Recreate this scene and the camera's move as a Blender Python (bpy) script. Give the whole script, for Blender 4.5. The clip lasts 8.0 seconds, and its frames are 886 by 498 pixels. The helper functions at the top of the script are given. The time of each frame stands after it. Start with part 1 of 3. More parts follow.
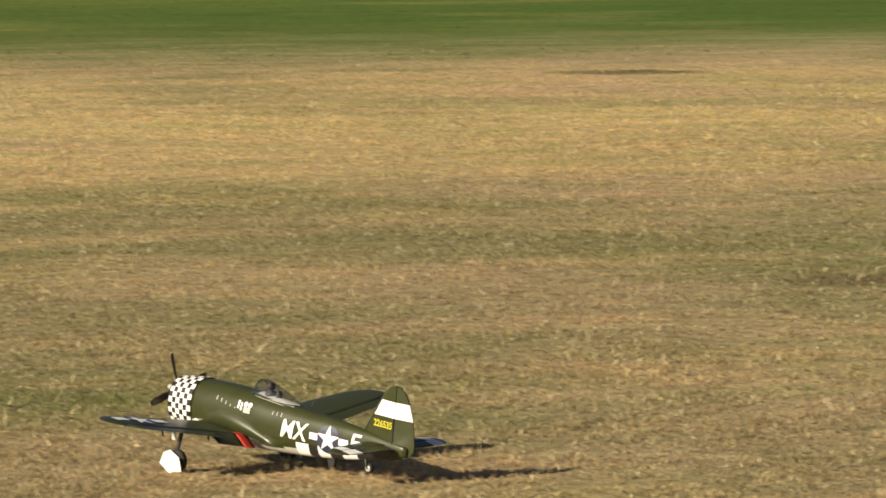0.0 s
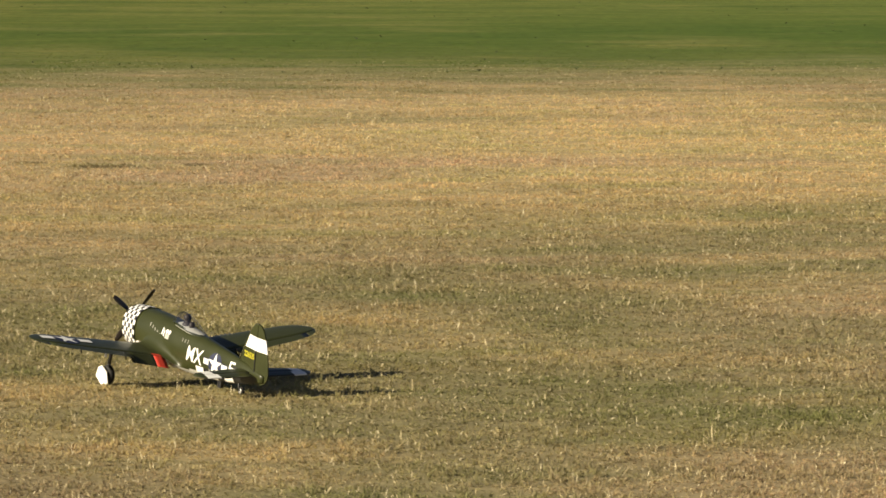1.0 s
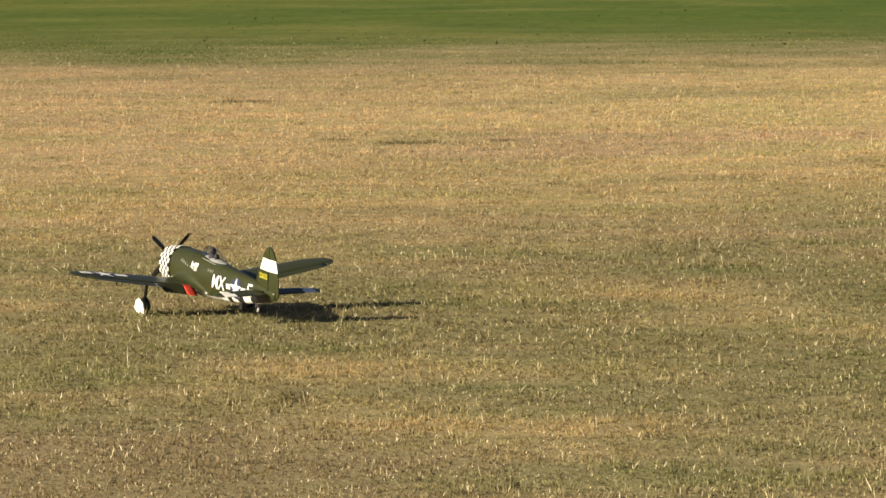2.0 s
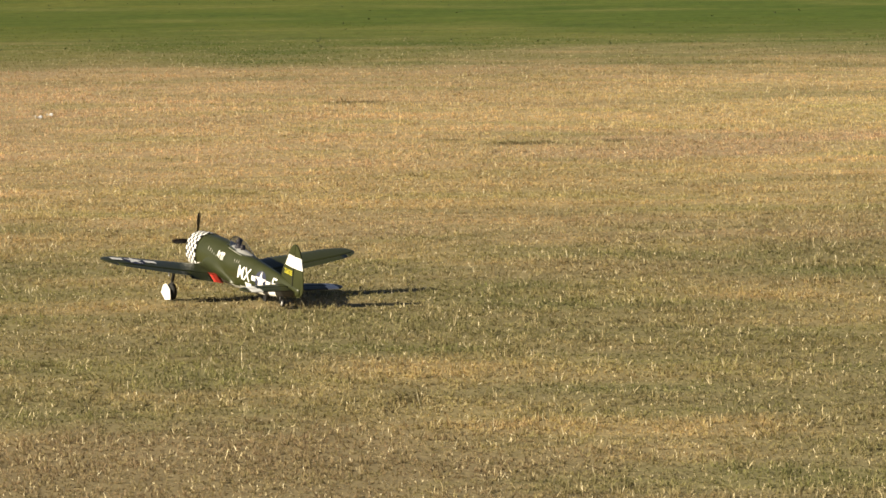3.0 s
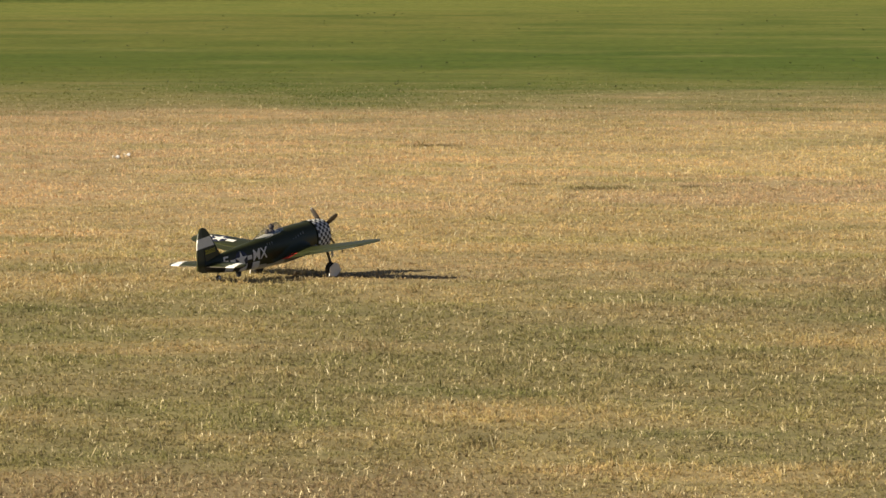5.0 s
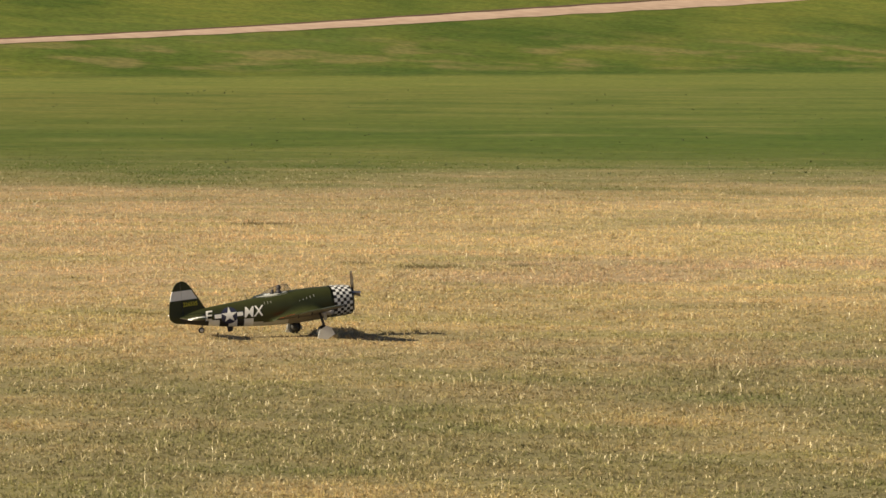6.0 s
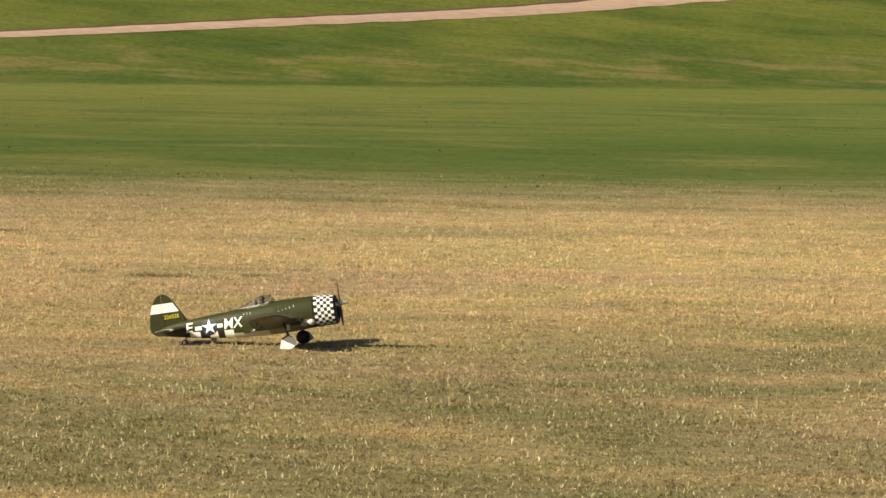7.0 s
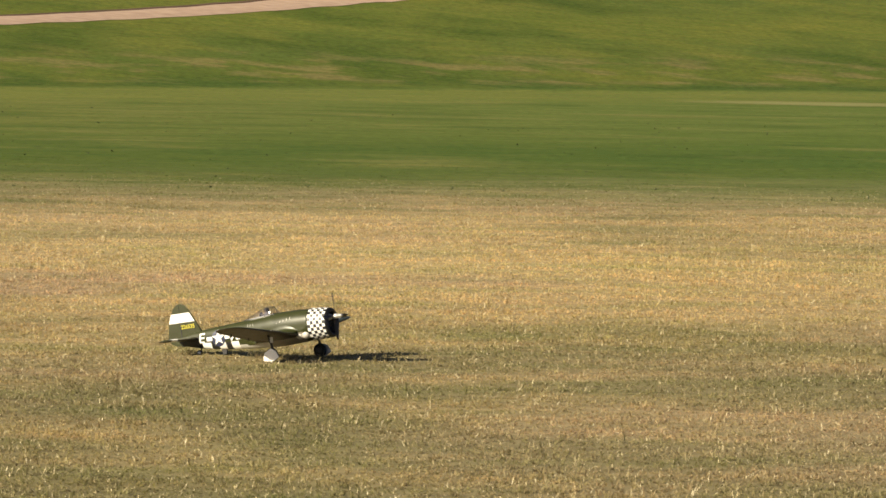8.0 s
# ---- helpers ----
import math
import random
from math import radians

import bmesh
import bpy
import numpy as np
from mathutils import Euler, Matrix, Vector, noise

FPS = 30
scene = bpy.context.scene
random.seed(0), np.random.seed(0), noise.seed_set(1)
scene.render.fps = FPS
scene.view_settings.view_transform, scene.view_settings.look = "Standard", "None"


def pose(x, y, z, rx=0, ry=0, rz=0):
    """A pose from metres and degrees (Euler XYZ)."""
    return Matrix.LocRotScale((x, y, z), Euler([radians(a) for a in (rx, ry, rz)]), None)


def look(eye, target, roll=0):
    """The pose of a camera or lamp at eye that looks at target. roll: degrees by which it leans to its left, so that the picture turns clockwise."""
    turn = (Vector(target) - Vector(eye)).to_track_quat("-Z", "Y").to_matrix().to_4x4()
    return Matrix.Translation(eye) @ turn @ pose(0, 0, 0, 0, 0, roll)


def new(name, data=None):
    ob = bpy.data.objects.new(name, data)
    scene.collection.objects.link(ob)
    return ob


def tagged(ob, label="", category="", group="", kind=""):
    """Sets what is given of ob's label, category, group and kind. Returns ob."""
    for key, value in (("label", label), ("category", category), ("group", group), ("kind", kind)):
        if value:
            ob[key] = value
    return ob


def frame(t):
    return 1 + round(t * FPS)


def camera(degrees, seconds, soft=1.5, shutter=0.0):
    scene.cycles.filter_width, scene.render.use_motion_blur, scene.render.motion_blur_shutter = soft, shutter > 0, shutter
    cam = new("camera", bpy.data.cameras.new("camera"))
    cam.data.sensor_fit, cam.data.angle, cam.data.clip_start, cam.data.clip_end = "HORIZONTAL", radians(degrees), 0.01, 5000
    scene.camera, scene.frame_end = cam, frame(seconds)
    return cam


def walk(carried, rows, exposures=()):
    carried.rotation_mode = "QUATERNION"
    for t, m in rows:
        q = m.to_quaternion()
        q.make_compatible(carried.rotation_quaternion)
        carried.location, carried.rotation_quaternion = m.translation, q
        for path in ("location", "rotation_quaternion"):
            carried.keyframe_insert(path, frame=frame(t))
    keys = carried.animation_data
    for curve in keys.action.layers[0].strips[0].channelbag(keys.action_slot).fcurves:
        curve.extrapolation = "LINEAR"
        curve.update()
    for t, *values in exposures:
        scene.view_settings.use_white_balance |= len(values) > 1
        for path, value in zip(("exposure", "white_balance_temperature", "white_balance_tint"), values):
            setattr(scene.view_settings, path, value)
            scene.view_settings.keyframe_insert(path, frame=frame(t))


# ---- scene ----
# A propeller model aeroplane taxies over dry mown grass; a camera on a stand follows it with a long lens.
cam = camera(8.97, 8.0, soft=1.5, shutter=0.08)
EYE = 2.321
# seconds, pan to the left, tilt, roll (degrees)
PAN = [
    (0.0, -9.289, -3.849, -0.30), (0.1, -7.771, -3.731, -0.90), (0.2, -6.685, -3.685, -0.90), (0.3, -6.143, -3.660, -0.85), (0.4, -5.478, -3.645, -0.78), (0.5, -4.905, -3.636, -0.70),
    (0.9, -2.584, -3.668, -0.05), (1.0, -2.087, -3.668, 0.05), (1.2, -1.020, -3.720, -0.20), (1.5, -0.058, -3.809, -0.566), (1.8, 0.797, -3.885, -0.52), (2.0, 1.025, -3.908, -0.509),
    (2.2, 1.280, -3.947, -0.45), (3.3, 2.588, -3.876, -0.72), (3.5, 2.914, -3.873, -0.66), (3.8, 3.383, -3.844, -0.667),
    (4.0, 3.664, -3.811, -0.733), (4.2, 3.745, -3.780, -0.690), (5.3, 2.440, -3.206, 0.10), (5.5, 2.052, -3.016, 0.06),
    (6.0, 1.219, -2.647, 0.159), (6.5, 0.0, -2.535, 0.678), (7.0, -1.506, -2.509, 1.05), (7.5, -3.155, -2.479, 1.121),
    (8.0, -4.824, -2.445, 1.046),
]
walk(cam, [(t, pose(0, 0, EYE, 90 + tilt, 0, pan) @ pose(0, 0, 0, 0, 0, roll)) for t, pan, tilt, roll in PAN],
     [(0.0, 0.70), (1.0, 0.74), (2.0, 0.85), (4.0, 0.88), (6.0, 0.89), (8.0, 0.83)])

# ---- light: a low, clear afternoon sun from beside and slightly behind the camera ----
SUN_UP, SUN_FROM = 24.5, 246.0      # degrees above the horizon; clockwise from +y
world = bpy.data.worlds.new("sky")
scene.world = world
world.use_nodes = True
sky = world.node_tree.nodes.new("ShaderNodeTexSky")
sky.sky_type, sky.sun_disc = "NISHITA", False
sky.dust_density, sky.air_density = 2.0, 0.4
sky.sun_elevation, sky.sun_rotation = radians(SUN_UP), radians(SUN_FROM)
world.node_tree.links.new(sky.outputs[0], world.node_tree.nodes["Background"].inputs[0])
world.node_tree.nodes["Background"].inputs[1].default_value = 0.05
sun = new("sun", bpy.data.lights.new("sun", "SUN"))
sun.data.energy, sun.data.angle, sun.data.color = 4.9, radians(0.55), (1.0, 0.878, 0.638)
sun_dir = Vector((math.sin(radians(SUN_FROM)) * math.cos(radians(SUN_UP)), math.cos(radians(SUN_FROM)) * math.cos(radians(SUN_UP)), math.sin(radians(SUN_UP))))
sun.matrix_world = look(sun_dir * 50, (0, 0, 0))


# ---- materials ----
def nodes_of(name):
    m = bpy.data.materials.new(name)
    m.use_nodes = True
    return m, m.node_tree.nodes, m.node_tree.links, m.node_tree.nodes["Principled BSDF"]


def paint(name, colour, rough=0.5, metal=0.0, vary=0.12, scale=18.0, bump=0.05):
    """A painted or moulded surface: faint mottling at two scales, scuffs in the gloss, fine relief."""
    m, n, l, b = nodes_of(name)
    tc = n.new("ShaderNodeTexCoord")
    big, fine = n.new("ShaderNodeTexNoise"), n.new("ShaderNodeTexNoise")
    big.inputs["Scale"].default_value, fine.inputs["Scale"].default_value = scale, scale * 14
    big.inputs["Detail"].default_value = 4
    for t in (big, fine):
        l.new(tc.outputs["Object"], t.inputs["Vector"])
    add = n.new("ShaderNodeMath")
    add.operation = "ADD"
    l.new(big.outputs[0], add.inputs[0]), l.new(fine.outputs[0], add.inputs[1])
    ramp = n.new("ShaderNodeValToRGB")
    ramp.color_ramp.elements[0].position, ramp.color_ramp.elements[1].position = 0.35, 0.68
    half = n.new("ShaderNodeMath")
    half.operation, half.inputs[1].default_value = "MULTIPLY", 0.5
    l.new(add.outputs[0], half.inputs[0]), l.new(half.outputs[0], ramp.inputs[0])
    ramp.color_ramp.elements[0].color = (*[c * (1 - vary) for c in colour], 1)
    ramp.color_ramp.elements[1].color = (*[min(1, c * (1 + vary)) for c in colour], 1)
    l.new(ramp.outputs[0], b.inputs["Base Color"])
    rr = n.new("ShaderNodeMapRange")
    rr.inputs["To Min"].default_value, rr.inputs["To Max"].default_value = rough - 0.08, rough + 0.1
    l.new(big.outputs[0], rr.inputs[0]), l.new(rr.outputs[0], b.inputs["Roughness"])
    b.inputs["Metallic"].default_value = metal
    bm_ = n.new("ShaderNodeBump")
    bm_.inputs["Strength"].default_value, bm_.inputs["Distance"].default_value = bump, 0.002
    l.new(fine.outputs[0], bm_.inputs["Height"]), l.new(bm_.outputs[0], b.inputs["Normal"])
    return m


OLIVE = paint("olive_drab_paint", (0.033, 0.037, 0.012), 0.33)
OLIVE.node_tree.nodes["Principled BSDF"].inputs["Specular IOR Level"].default_value = 0.32
FILM = paint("glossy_olive_film", (0.060, 0.062, 0.030), 0.16)
UNDER = paint("pale_grey_paint", (0.42, 0.41, 0.37), 0.5)
# wing and tail underside grey, darkened and browned for the shade there
UNDER_SHADE = paint("shaded_brown_grey_paint", (0.054, 0.045, 0.036), 0.5)
# belly ahead of the pale grey, its tone lowered for the wings' shade
KEEL_SHADE = paint("shaded_keel_grey_paint", (0.190, 0.168, 0.135), 0.5)
WHITE = paint("white_paint", (0.78, 0.77, 0.74), 0.45, vary=0.05)
BLACK = paint("black_paint", (0.012, 0.012, 0.013), 0.45)
BLUE = paint("insignia_blue_paint", (0.022, 0.026, 0.060), 0.45)
RED = paint("red_paint", (0.55, 0.045, 0.025), 0.45)
YELLOW = paint("yellow_paint", (0.46, 0.41, 0.03), 0.5)
RUBBER = paint("tyre_rubber", (0.02, 0.019, 0.018), 0.85, scale=60)
METAL = paint("dull_aluminium", (0.66, 0.65, 0.63), 0.34, metal=0.45)
STEEL = paint("dark_steel", (0.05, 0.048, 0.045), 0.5, metal=0.3)
SOOT = paint("weathered_exhaust_metal", (0.50, 0.47, 0.43), 0.55, metal=0.2)
FIGURE = paint("brown_moulded_plastic", (0.028, 0.020, 0.017), 0.6)
PAPER = paint("paper", (0.75, 0.73, 0.70), 0.8, vary=0.05)
GLASS, gn, gl, gb = nodes_of("clear_plastic")
gb.inputs["Base Color"].default_value = (0.9, 0.9, 0.92, 1)
gb.inputs["Metallic"].default_value, gb.inputs["Roughness"].default_value = 1.0, 0.06
see, facing, sheen, skin_mix = (gn.new("ShaderNode" + kind) for kind in ("BsdfTransparent", "LayerWeight", "Math", "MixShader"))
see.inputs[0].default_value = (0.86, 0.87, 0.89, 1)
facing.inputs[0].default_value = 0.25
sheen.operation, sheen.inputs[1].default_value, sheen.inputs[2].default_value = "MULTIPLY_ADD", 0.35, 0.04
gl.new(facing.outputs["Facing"], sheen.inputs[0])
gl.new(sheen.outputs[0], skin_mix.inputs[0]), gl.new(see.outputs[0], skin_mix.inputs[1]), gl.new(gb.outputs[0], skin_mix.inputs[2])
gl.new(skin_mix.outputs[0], gn["Material Output"].inputs["Surface"])


class Mix:
    """Small helper to write colour arithmetic in one node tree."""

    def __init__(self, nodes, links):
        self.n, self.l = nodes, links
        self.pos = nodes.new("ShaderNodeNewGeometry").outputs["Position"]
        split = nodes.new("ShaderNodeSeparateXYZ")
        links.new(self.pos, split.inputs[0])
        self.x, self.y, self.z = split.outputs

    def feed(self, socket, value):
        if isinstance(value, bpy.types.NodeSocket):
            self.l.new(value, socket)
        else:
            socket.default_value = value

    def op(self, kind, a, b=0.0, c=0.0):
        m = self.n.new("ShaderNodeMath")
        m.operation = kind
        for s, v in zip(m.inputs, (a, b, c)):
            self.feed(s, v)
        return m.outputs[0]

    def noise(self, scale, detail=3.0, stretch=(1, 1, 1), shift=0.0):
        mp = self.n.new("ShaderNodeMapping")
        mp.inputs["Scale"].default_value = stretch
        mp.inputs["Location"].default_value = (shift, shift, shift)
        self.l.new(self.pos, mp.inputs["Vector"])
        t = self.n.new("ShaderNodeTexNoise")
        t.inputs["Scale"].default_value, t.inputs["Detail"].default_value = scale, detail
        self.l.new(mp.outputs[0], t.inputs["Vector"])
        return t.outputs[0]

    def ramp(self, value, stops, lo=0.0, hi=1.0):
        mr = self.n.new("ShaderNodeMapRange")
        mr.inputs["From Min"].default_value, mr.inputs["From Max"].default_value = lo, hi
        self.feed(mr.inputs[0], value)
        r = self.n.new("ShaderNodeValToRGB")
        el = r.color_ramp.elements
        while len(el) < len(stops):
            el.new(0.5)
        for e, (p, c) in zip(el, stops):
            e.position = (p - lo) / (hi - lo)
            e.color = (*c, 1) if isinstance(c, tuple) else (c, c, c, 1)
        self.l.new(mr.outputs[0], r.inputs[0])
        return r.outputs[0]

    def blend(self, fac, a, b, how="MIX"):
        m = self.n.new("ShaderNodeMix")
        m.data_type, m.blend_type = "RGBA", how
        self.feed(m.inputs[0], fac)
        for s, v in ((m.inputs[6], a), (m.inputs[7], b)):
            if isinstance(v, tuple):
                s.default_value = (*v, 1)
            else:
                self.l.new(v, s)
        return m.outputs[2]


STRAW, GOLD, TAN = (0.450, 0.344, 0.168), (0.500, 0.395, 0.182), (0.430, 0.305, 0.200)
DRAB, MOSS, GREEN, DEEP, LIME = (0.305, 0.246, 0.128), (0.213, 0.205, 0.092), (0.094, 0.127, 0.024), (0.061, 0.098, 0.016), (0.128, 0.150, 0.034)



def turf_colour(k):
    """Bands of dry and green turf across the field, broken up by patches; the bank behind is greener."""
    wave, ripple = k.noise(0.10, 4), k.noise(0.55, 4, shift=11)
    far = k.op("SUBTRACT", k.y, k.op("MULTIPLY", k.x, 0.15))
    far = k.op("ADD", far, k.op("MULTIPLY", k.op("SUBTRACT", wave, 0.5), 16.0))
    far = k.op("ADD", far, k.op("MULTIPLY", k.op("SUBTRACT", ripple, 0.5), 11.0))
    bands = k.ramp(far, [(14, (0.200, 0.190, 0.086)), (21, (0.236, 0.208, 0.104)), (26, (0.212, 0.188, 0.091)), (33.5, (0.215, 0.192, 0.093)), (37.5, DRAB), (44, STRAW), (52, GOLD), (60, STRAW),
                         (64.5, DRAB), (69, (0.180, 0.182, 0.072)), (77, GREEN), (89, (0.072, 0.110, 0.019)), (95, GREEN),
                         (110, LIME), (138, LIME), (149, DEEP), (155, GREEN), (164, LIME), (176, GREEN), (186, LIME), (199, GREEN)], 10, 200)
    near = k.ramp(far, [(20, 0.55), (36, 0.6), (45, 1.0), (59, 1.0), (73, 0.0)], 10, 200)
    dry = k.op("MULTIPLY", k.ramp(k.noise(0.42, 5, shift=7), [(0.48, 0.0), (0.64, 0.8)]), near)
    wet = k.ramp(k.noise(0.30, 5, shift=31), [(0.52, 0.0), (0.68, 0.65)])
    pink = k.op("MULTIPLY", k.ramp(k.noise(0.16, 3, shift=53), [(0.48, 0.0), (0.62, 0.7)]), near)
    pale = k.op("MULTIPLY", k.ramp(k.noise(0.22, 5, shift=77), [(0.54, 0.0), (0.70, 0.55)]), k.op("SUBTRACT", 1.0, near))
    pink = k.op("MAXIMUM", pink, k.op("MULTIPLY", k.ramp(k.x, [(-7, 0.7), (4, 0.12)], -10, 10), k.ramp(far, [(40, 0.0), (46, 1.0), (60, 1.0), (66, 0.0)], 10, 200)))
    gold = k.op("MULTIPLY", k.ramp(k.x, [(-1.0, 0.0), (1.8, 0.65), (4.0, 0.65), (7.0, 0.0)], -10, 10), k.ramp(far, [(40, 0.0), (46, 1.0), (61, 1.0), (66, 0.0)], 10, 200))
    c = k.blend(gold, k.blend(dry, bands, STRAW), (0.535, 0.424, 0.212))
    drift = k.ramp(k.x, [(-9, (1.14, 1.0, 1.04)), (0, (1.04, 1.0, 1.02)), (18, (0.90, 1.0, 0.93))], -10, 20)
    c = k.blend(k.op("SUBTRACT", 1.0, near), c, drift, "MULTIPLY")
    c = k.blend(wet, c, k.blend(near, DEEP, MOSS))
    streak = k.op("MULTIPLY", k.ramp(k.noise(0.9, 5, stretch=(0.5, 1, 1), shift=41), [(0.50, 0.0), (0.68, 0.45)]), k.op("SUBTRACT", 1.0, near))
    c = k.blend(streak, c, DEEP)
    c = k.blend(pale, c, (0.190, 0.185, 0.058))
    c = k.blend(pink, c, TAN)
    rim = k.op("ADD", k.op("SUBTRACT", k.y, k.op("MULTIPLY", k.x, 0.65)), k.op("MULTIPLY", k.op("SUBTRACT", k.noise(0.8, 4, shift=5), 0.5), 2.5))
    c = k.blend(k.ramp(rim, [(128, 0.0), (136, 0.7), (147, 0.8), (149, 0.0)], 100, 220), c, (0.160, 0.178, 0.040))
    on_bank = k.ramp(rim, [(148, 0.0), (150, 1.0)], 100, 220)
    c = k.blend(on_bank, c, k.ramp(rim, [(150, DEEP), (154, (0.095, 0.125, 0.020)), (160, GREEN), (170, (0.135, 0.155, 0.026)), (182, GREEN)], 100, 220))
    c = k.blend(k.op("MULTIPLY", k.ramp(k.noise(0.24, 6, stretch=(1, 0.6, 1), shift=91), [(0.46, 0.0), (0.64, 0.75)]), on_bank), c, (0.148, 0.160, 0.027))
    c = k.blend(k.op("MULTIPLY", k.ramp(k.noise(0.20, 6, stretch=(1, 0.6, 1), shift=17), [(0.48, 0.0), (0.66, 0.8)]), on_bank), c, (0.058, 0.092, 0.012))
    foot = k.op("MULTIPLY", k.ramp(rim, [(150, 0.0), (152, 1.0), (157, 1.0), (162, 0.0)], 100, 220), k.ramp(k.noise(0.5, 5, shift=23), [(0.50, 0.0), (0.60, 0.75)]))
    c = k.blend(foot, c, (0.190, 0.165, 0.060))
    fine = k.ramp(k.noise(5.0, 6, shift=3), [(0.3, 0.72), (0.7, 1.27)])
    c = k.blend(1.0, c, fine, "MULTIPLY")
    # long low swathes left by the mower: greener and tanner by turns
    swathe = k.ramp(k.noise(1.15, 4, stretch=(0.55, 1, 1), shift=61), [(0.34, (0.84, 0.92, 0.80)), (0.5, (1.0, 1.0, 1.0)), (0.66, (1.12, 1.06, 1.04))])
    c = k.blend(1.0, c, swathe, "MULTIPLY")
    # worn scars in the turf: centre, half-lengths, colour
    bare = (0.115, 0.088, 0.040)
    for cx, cy, ax, ay, tone in ((12.5, 63.1, 0.95, 0.8, (0.060, 0.055, 0.020)), (-1.12, 46.9, 0.32, 0.30, bare), (-0.33, 47.2, 0.16, 0.25, bare), (-1.75, 47.6, 0.18, 0.22, bare),
                                 (7.4, 30.8, 0.5, 0.4, bare), (-2.95, 55.4, 0.3, 0.4, bare), (22.5, 146.0, 4.0, 3.0, (0.26, 0.24, 0.10)),
                                 (-1.9, 21.6, 1.8, 2.0, (0.245, 0.188, 0.108))):
        ex = k.op("POWER", k.op("DIVIDE", k.op("SUBTRACT", k.x, cx), ax), 2.0)
        ey = k.op("POWER", k.op("DIVIDE", k.op("SUBTRACT", k.y, cy), ay), 2.0)
        d = k.op("ADD", k.op("ADD", ex, ey), k.op("MULTIPLY", k.op("SUBTRACT", k.noise(4.0, 4), 0.5), 2.0))
        c = k.blend(k.ramp(d, [(0.3, 0.8), (1.3, 0.0)], 0, 2), c, tone)
    return c


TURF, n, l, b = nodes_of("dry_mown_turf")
k = Mix(n, l)
# thatch brown that also puts shade between the near blades into the colour
thatch_shade = k.op("MULTIPLY", k.ramp(k.y, [(62, 0.50), (84, 0.0)], 10, 200), k.ramp(k.noise(38.0, 5, shift=19), [(0.34, 0.30), (0.62, 1.0)]))
l.new(k.blend(thatch_shade, turf_colour(k), (0.205, 0.170, 0.090)), b.inputs["Base Color"])
b.inputs["Roughness"].default_value, b.inputs["Specular IOR Level"].default_value = 0.95, 0.1
bump = n.new("ShaderNodeBump")
bump.inputs["Strength"].default_value, bump.inputs["Distance"].default_value = 0.8, 0.016
l.new(k.noise(26.0, 8), bump.inputs["Height"]), l.new(bump.outputs[0], b.inputs["Normal"])

BLADE, n, l, b = nodes_of("grass_blade")
k = Mix(n, l)
rnd = n.new("ShaderNodeNewGeometry").outputs["Random Per Island"]
c = turf_colour(k)
other = k.op("FRACT", k.op("MULTIPLY", rnd, 37.0))
c = k.blend(1.0, c, k.ramp(other, [(0.0, (0.91, 0.96, 0.86)), (0.35, (0.98, 1.0, 0.96)), (0.7, (1.02, 1.0, 1.02)), (1.0, (1.06, 1.0, 1.06))]), "MULTIPLY")
tone = k.ramp(rnd, [(0.0, 1.10), (0.5, 1.36), (0.90, 1.54), (1.0, 1.74)])
c = k.blend(1.0, c, k.blend(k.ramp(k.y, [(44, 0.0), (66, 0.8)], 10, 200), tone, (1.34, 1.34, 1.34)), "MULTIPLY")
l.new(c, b.inputs["Base Color"])
b.inputs["Roughness"].default_value, b.inputs["Specular IOR Level"].default_value = 0.6, 0.2
thin = n.new("ShaderNodeBsdfTranslucent")
l.new(c, thin.inputs["Color"])
both = n.new("ShaderNodeMixShader")
both.inputs[0].default_value = 0.50
l.new(b.outputs[0], both.inputs[1]), l.new(thin.outputs[0], both.inputs[2])
l.new(both.outputs[0], n["Material Output"].inputs["Surface"])

STALK, n, l, b = nodes_of("bleached_straw")
k = Mix(n, l)
rnd = n.new("ShaderNodeNewGeometry").outputs["Random Per Island"]
l.new(k.ramp(rnd, [(0.0, (0.42, 0.34, 0.18)), (0.6, (0.60, 0.50, 0.29)), (1.0, (0.74, 0.65, 0.44))]), b.inputs["Base Color"])
b.inputs["Roughness"].default_value = 0.55

WEED = paint("dark_weed_leaf", (0.040, 0.055, 0.014), 0.7, vary=0.3)
GRAVEL, n, l, b = nodes_of("pale_gravel")
k = Mix(n, l)
l.new(k.ramp(k.noise(2.2, 8), [(0.3, (0.40, 0.27, 0.19)), (0.7, (0.52, 0.37, 0.27))]), b.inputs["Base Color"])
b.inputs["Roughness"].default_value = 0.9

SOIL = paint("dark_bare_soil", (0.105, 0.056, 0.026), 0.95, vary=0.35, scale=1.2)


# ---- the ground ----
def rise(x, y):
    """Height of the ground: a level field, then a grassy bank that runs askew and levels out high up."""
    d = (y - 150 - 0.65 * x) / 1.19
    soft = lambda v: 1.6 * np.logaddexp(0, v / 1.6)
    z = BANK * (soft(d) - soft(d - 90))
    roll = 0.10 * np.sin(x * 0.11 + 0.7) * np.sin(y * 0.07) + 0.05 * np.sin(x * 0.31 + y * 0.05)
    return z + roll * np.clip((d - 3) / 25, 0, 1) * np.clip((400 - np.abs(x)) / 300, 0, 1)


BANK = 0.11


def sheet(name, xs, ys, height, material):
    gx, gy = np.meshgrid(xs, ys)
    v = np.stack([gx, gy, height(gx, gy)], -1).reshape(-1, 3)
    w = len(xs)
    i = np.arange(len(ys) - 1)[:, None] * w + np.arange(w - 1)[None]
    f = np.stack([i, i + 1, i + w + 1, i + w], -1).reshape(-1, 4)
    me = bpy.data.meshes.new(name)
    me.from_pydata(v.tolist(), [], f.tolist())
    me.shade_smooth()
    me.materials.append(material)
    return new(name, me)


